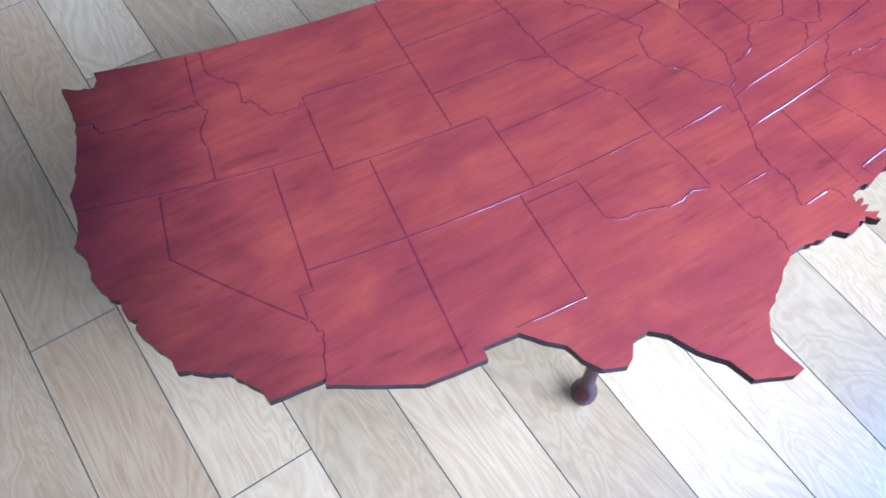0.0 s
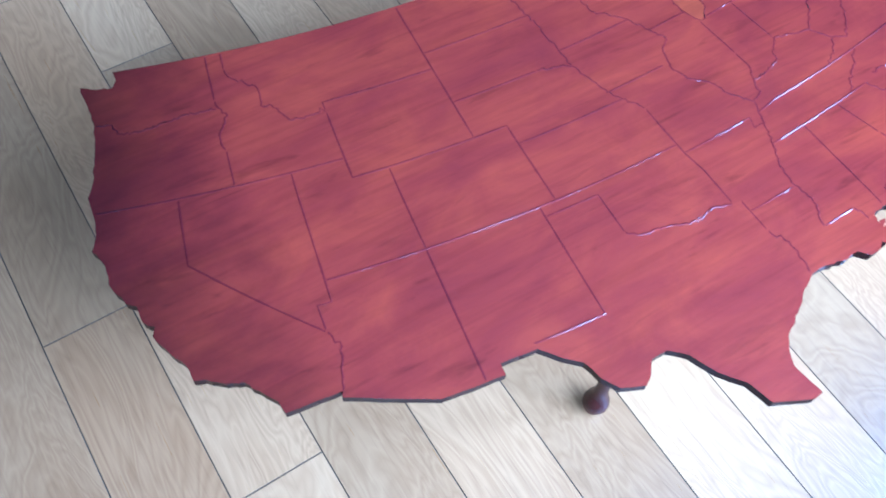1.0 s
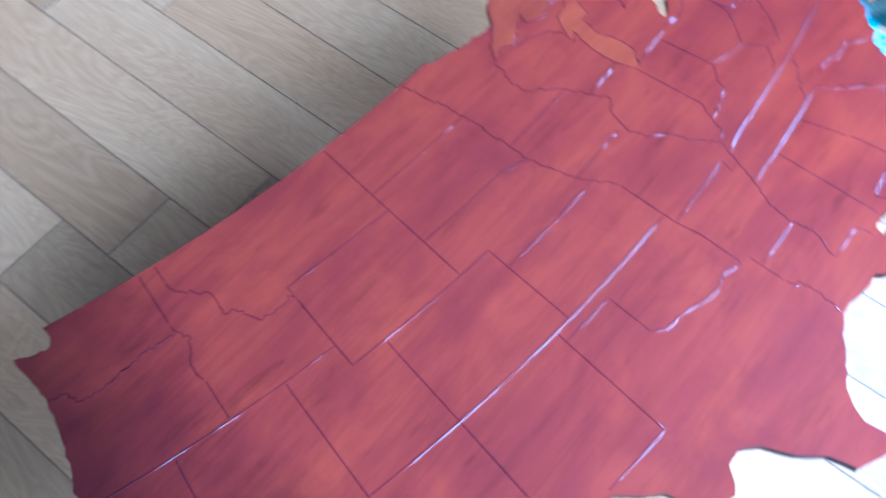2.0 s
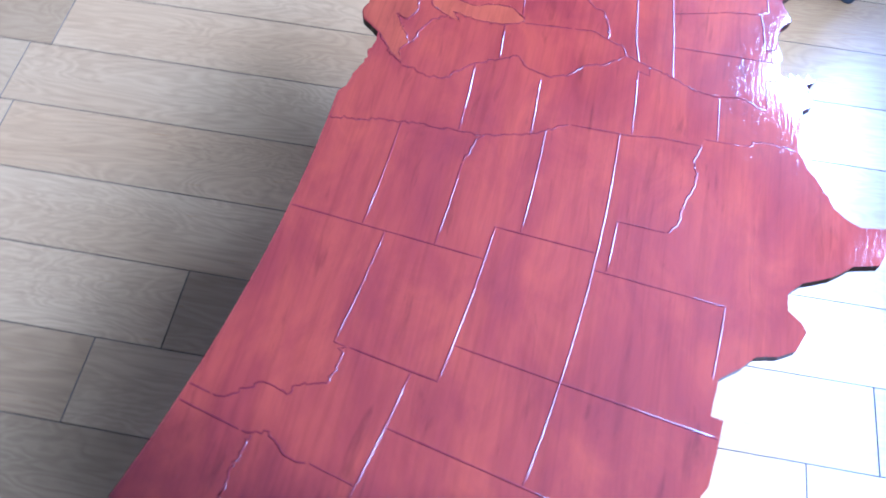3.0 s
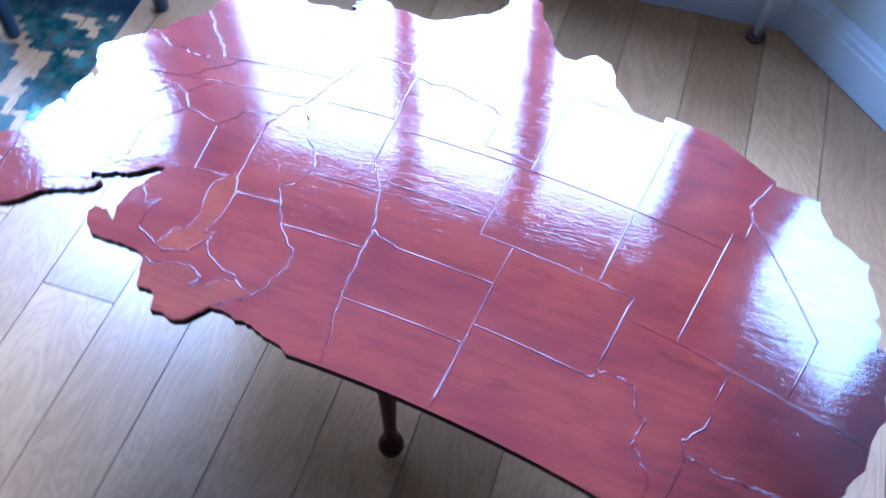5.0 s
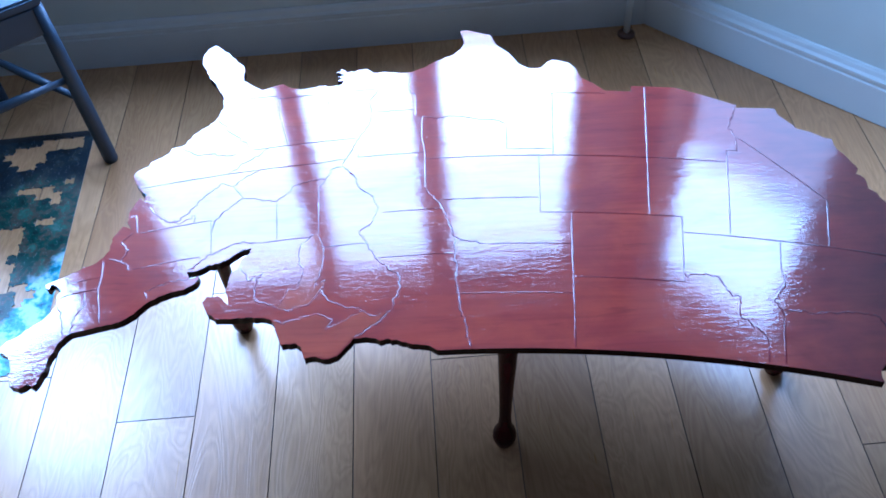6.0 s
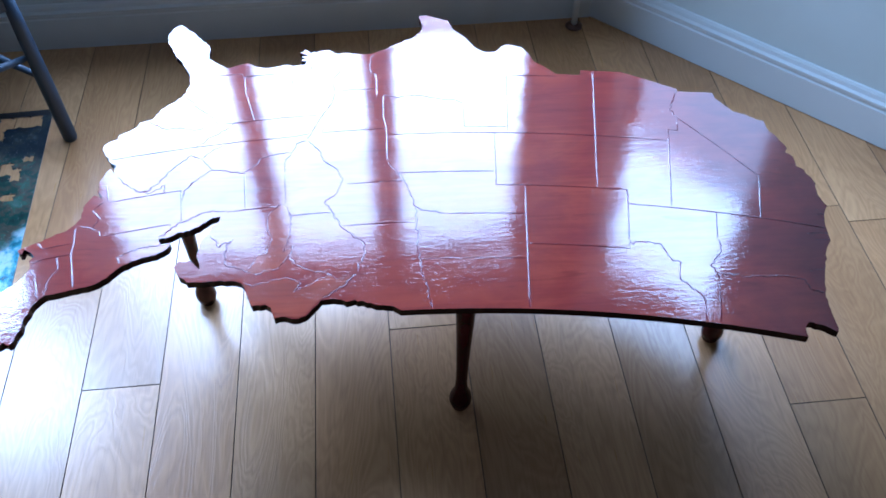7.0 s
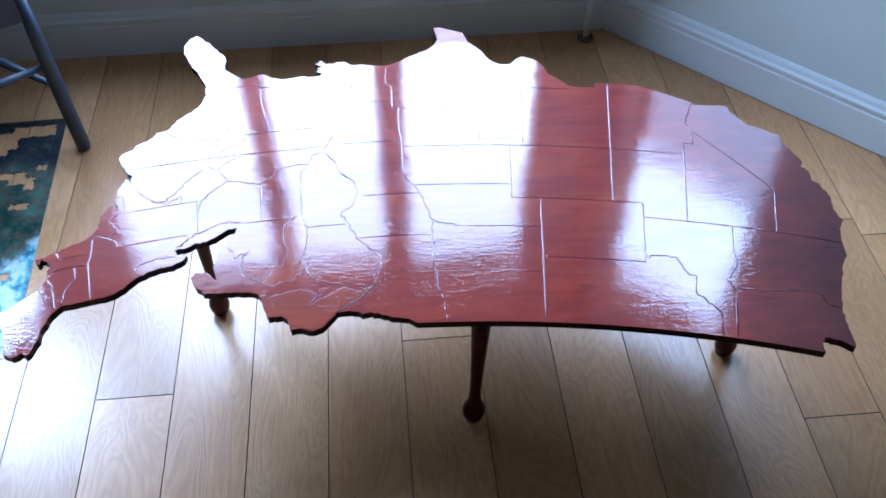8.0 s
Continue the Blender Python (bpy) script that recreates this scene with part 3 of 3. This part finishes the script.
def map_table():
    table = tagged(empty("coffee_table", pose(0, 0, 0, 0, 0, TABLE_TURN)), "glossy red-stained wooden coffee table shaped like a map with engraved lines", "table")
    pts = map_outline()
    bm = prism(pts, TOP_Z - TOP_THICK, TOP_Z)
    for f in bm.faces:
        f.material_index = 0 if f.normal.z > 0.5 else 1
    rim = [e for e in bm.edges if len(e.link_faces) == 2 and sorted(round(f.normal.z) for f in e.link_faces) == [0, 1]]
    bmesh.ops.bevel(bm, geom=rim, offset=0.0032, segments=3, affect="EDGES", clamp_overlap=True)
    bm.normal_update()
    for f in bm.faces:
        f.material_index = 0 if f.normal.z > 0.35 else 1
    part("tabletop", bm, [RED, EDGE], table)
    random.seed(5)
    part("lake", prism(traced(MICHIGAN_SHORE, 0.5)[:-1], TOP_Z - 0.001, TOP_Z + 0.0004), LAKE, table, "orange-stained lake shape on the top")
    lake_north = [p for p in LAKE_COUNTRY[6:18]]
    part("lake", prism([((x - 0.303) * 0.985 + 0.303, (y - 0.31) * 0.985 + 0.31) for x, y in traced(lake_north, 0.4)[:-1] + traced(SUPERIOR_SHORE, 0.4)[:-1]], TOP_Z - 0.001, TOP_Z + 0.0004), LAKE, table, "orange-stained lake shape on the top")
    for line in SURVEYED:
        part("state_line", engraved(traced(line, 0.5)), GROOVE, table, smooth=True)
    for line in WANDERING:
        part("state_line", engraved(traced(line, 0.17, 0.0028)), GROOVE, table, smooth=True)
    back = pose(0, 0, 0, 0, 0, -TABLE_TURN)
    for x, y in LEGS:
        p = back @ Vector((x, y, 0))
        table_leg(table, p.x, p.y)
    return table


LEGS = [(-0.073, 0.312), (0.472, -0.016), (-0.642, 0.198), (-0.153, -0.232)]
map_table()


# ---------------------------------------------------------------- chair and pipe
def painted_chair():
    """A blue-grey chair; splayed round legs joined by rails."""
    chair = tagged(empty("chair"), "blue-grey painted wooden chair with round legs beside the jigsaw", "chair")
    feet = [(0.886, -0.612), (1.19, -0.41), (1.46, -0.66), (1.24, -0.87)]
    tops = [(0.893, -0.613), (1.185, -0.425), (1.44, -0.655), (1.23, -0.855)]
    for f, t in zip(feet, tops):
        part("leg", rod((*f, 0.0), (*t, 0.48), 0, steps=20, profile=[(0, 0.016), (0.02, 0.0185), (0.4, 0.0190), (0.75, 0.0165), (1, 0.014)]), BLUE_PAINT, chair, smooth=True)

    def on(i, z):
        s = z / 0.48
        return Vector((feet[i][0] + (tops[i][0] - feet[i][0]) * s, feet[i][1] + (tops[i][1] - feet[i][1]) * s, z))

    for i, j, z in ((0, 1, 0.275), (1, 2, 0.205), (2, 3, 0.275), (3, 0, 0.205)):
        part("stretcher", rod(on(i, z), on(j, z), 0, steps=14, profile=[(0, 0.007), (0.5, 0.0125), (1, 0.007)]), BLUE_PAINT, chair, smooth=True)
    for i, j in ((0, 1), (1, 2), (2, 3), (3, 0)):
        a, c = on(i, 0.41), on(j, 0.41)
        d = (c - a).normalized()
        m = Matrix.Identity(4)
        m.col[0][:3], m.col[1][:3], m.col[3][:3] = d, (-d.y, d.x, 0), a
        part("apron", box(0.012, -0.009, 0, (c - a).length - 0.012, 0.009, 0.0695, 0.003, m), BLUE_PAINT, chair)
    bm = prism([(p[0] + 0.07 * (p[0] - 1.187), p[1] + 0.07 * (p[1] + 0.637)) for p in tops], 0.48, 0.506)
    bmesh.ops.bevel(bm, geom=bm.edges[:], offset=0.006, segments=2, affect="EDGES")
    part("seat", bm, BLUE_PAINT, chair)
    return chair


painted_chair()


def radiator_pipe(x, y):
    pipe = tagged(empty("radiator_pipe"), "white painted radiator pipe with a valve rising from the floor", "pipe")
    part("tube", rod((x, y, 0.006), (x, y, 0.214), 0.0095), GLOSS_WHITE, pipe, smooth=True)
    part("floor_collar", lathe([(0.026, 0.0), (0.026, 0.004), (0.022, 0.008), (0.013, 0.011), (0.010, 0.012)], 28, Matrix.Translation((x, y, 0.0005))), BROWN, pipe, "brown plastic floor collar", True)
    valve = part("valve", lathe([(0.010, 0), (0.015, 0.003), (0.015, 0.018), (0.012, 0.021), (0.013, 0.03), (0.016, 0.034), (0.016, 0.052), (0.010, 0.056)], 12, Matrix.Translation((x, y, 0.212))), STEEL, pipe, "dull metal valve")
    part("cap", lathe([(0.013, 0), (0.019, 0.004), (0.020, 0.03), (0.017, 0.044), (0.008, 0.048)], 16, Matrix.Translation((x, y, 0.269))), GLOSS_WHITE, valve, "white plastic valve cap")
    part("union_nut", rod((x + 0.012, y, 0.242), (x + 0.058, y, 0.242), 0, steps=8, profile=[(0, 0.008), (0.3, 0.008), (0.31, 0.014), (0.75, 0.014), (0.76, 0.009), (1, 0.009)]), STEEL, valve)


radiator_pipe(-0.572, -0.980)


# ---------------------------------------------------------------- jigsaw puzzle
def jigsaw_piece(size, face, turn, flat=()):
    """One interlocking piece: round tabs on two opposite sides, matching hollows on the others; flat: straight sides."""
    h = size / 2
    side = [(-1, 0), (-0.30, 0.0), (-0.17, 0.03), (-0.20, 0.16), (-0.26, 0.30), (-0.17, 0.44), (0, 0.49), (0.17, 0.44), (0.26, 0.30), (0.20, 0.16), (0.17, 0.03), (0.30, 0.0)]
    pts = []
    for q in range(4):
        out = 0 if q in flat else 1 if (q + turn) % 2 == 0 else -1
        c, s = math.cos(q * math.pi / 2), math.sin(q * math.pi / 2)
        for a, b in side:
            x, y = a * h * 0.985, -h * 0.985 - out * b * h * 0.94
            pts.append((x * c - y * s, x * s + y * c))
    b = bmesh.new()
    lo = [b.verts.new((x, y, 0)) for x, y in pts]
    hi = [b.verts.new((x, y, 0.0019)) for x, y in pts]
    n = len(pts)
    for i in range(n):
        b.faces.new((lo[i], lo[(i + 1) % n], hi[(i + 1) % n], hi[i])).material_index = 1
    b.faces.new(hi)
    bmesh.ops.triangulate(b, faces=[f for f in b.faces if len(f.verts) > 4])
    me = bpy.data.meshes.new("puzzle_piece")
    b.to_mesh(me)
    b.free()
    me.materials.append(face)
    me.materials.append(CARD)
    return me


def puzzle():
    thing = tagged(empty("jigsaw_puzzle"), "half-finished landscape jigsaw puzzle lying on the oak floor", "puzzle")
    size = 0.0235
    shapes = {(t, f): jigsaw_piece(size, BORDER if 0 in f else PRINT, t, f) for t in (0, 1) for f in ((), (0,), (3,), (0, 3))}
    random.seed(21)
    near, far = 0, []
    m0 = pose(0.955, -0.740, 0.0004, 0, 0, 2.2)
    for j in range(34):
        for i in range(24):
            hole = noise.noise(Vector((i * 0.23 + 3, j * 0.25, 1.7))) + 0.45 * noise.noise(Vector((i * 0.6, j * 0.6, 4)))
            edge = i == 0 or j == 0
            if hole > 0.16 and not edge:
                continue
            m = m0 @ Matrix.Translation(((i + 0.5) * size, (j + 0.5) * size, 0)) @ pose(0, 0, 0, 0, 0, random.uniform(-0.6, 0.6))
            me = shapes[((i + j) % 2, (0,) * (j == 0) + (3,) * (i == 0))]
            if (edge or i < 9) and near < 300:
                ob = new("puzzle_piece", me)
                ob.parent = thing
                ob.matrix_world = m
                near += 1
            else:
                far.append((m, me))
    bm = bmesh.new()
    for m, me in far:
        tmp = bmesh.new()
        tmp.from_mesh(me)
        tmp.transform(m)
        cut = bpy.data.meshes.new("tmp")
        tmp.to_mesh(cut)
        tmp.free()
        bm.from_mesh(cut)
        bpy.data.meshes.remove(cut)
    tagged(part("puzzle_rest", bm, [PRINT, CARD], thing), kind="stuff")


puzzle()


# ---------------------------------------------------------------- floor
def floor():
    ground = tagged(finish("floor", box(X0 - 0.1, -1.75, -0.05, X1 + 0.1, Y1 + 0.1, -0.012), GAP), "pale oak laminate floor of long planks", "floor", kind="structure")
    pitch, length = 0.1645, 1.285
    ends = {-3: 0.93, -2: 0.80, 0: 0.107, -1: 0.675, -4: -0.05, -5: 0.380, -7: -0.106, 4: 0.199, 6: 0.074}
    random.seed(3)
    meshes = {}
    for k in range(-15, 20):
        x0 = -0.1015 + k * pitch
        if x0 + pitch < X0 or x0 > X1:
            continue
        y = ends.get(k, random.uniform(1.09, 1.23)) - 3 * length
        while y < Y1:
            a, b = max(y, -1.06), min(y + length, Y1 + 0.02)
            if b - a > 0.02:
                key = round(b - a, 3)
                if key not in meshes:
                    bm = box(0.0006, 0.0007, -0.012, pitch - 0.0006, b - a - 0.0007, 0.0)
                    top = [e for e in bm.edges if all(v.co.z > -0.001 for v in e.verts)]
                    bmesh.ops.bevel(bm, geom=top, offset=0.0006, segments=1, affect="EDGES")
                    for fc in bm.faces:
                        fc.material_index = 0 if fc.normal.z > 0.95 else 1
                    meshes[key] = bpy.data.meshes.new("plank")
                    bm.to_mesh(meshes[key])
                    bm.free()
                    meshes[key].materials.append(OAK)
                    meshes[key].materials.append(GAP)
                ob = new("plank", meshes[key])
                ob.parent = ground
                ob.matrix_world = Matrix.Translation((x0, a, 0))
            y += length


floor()
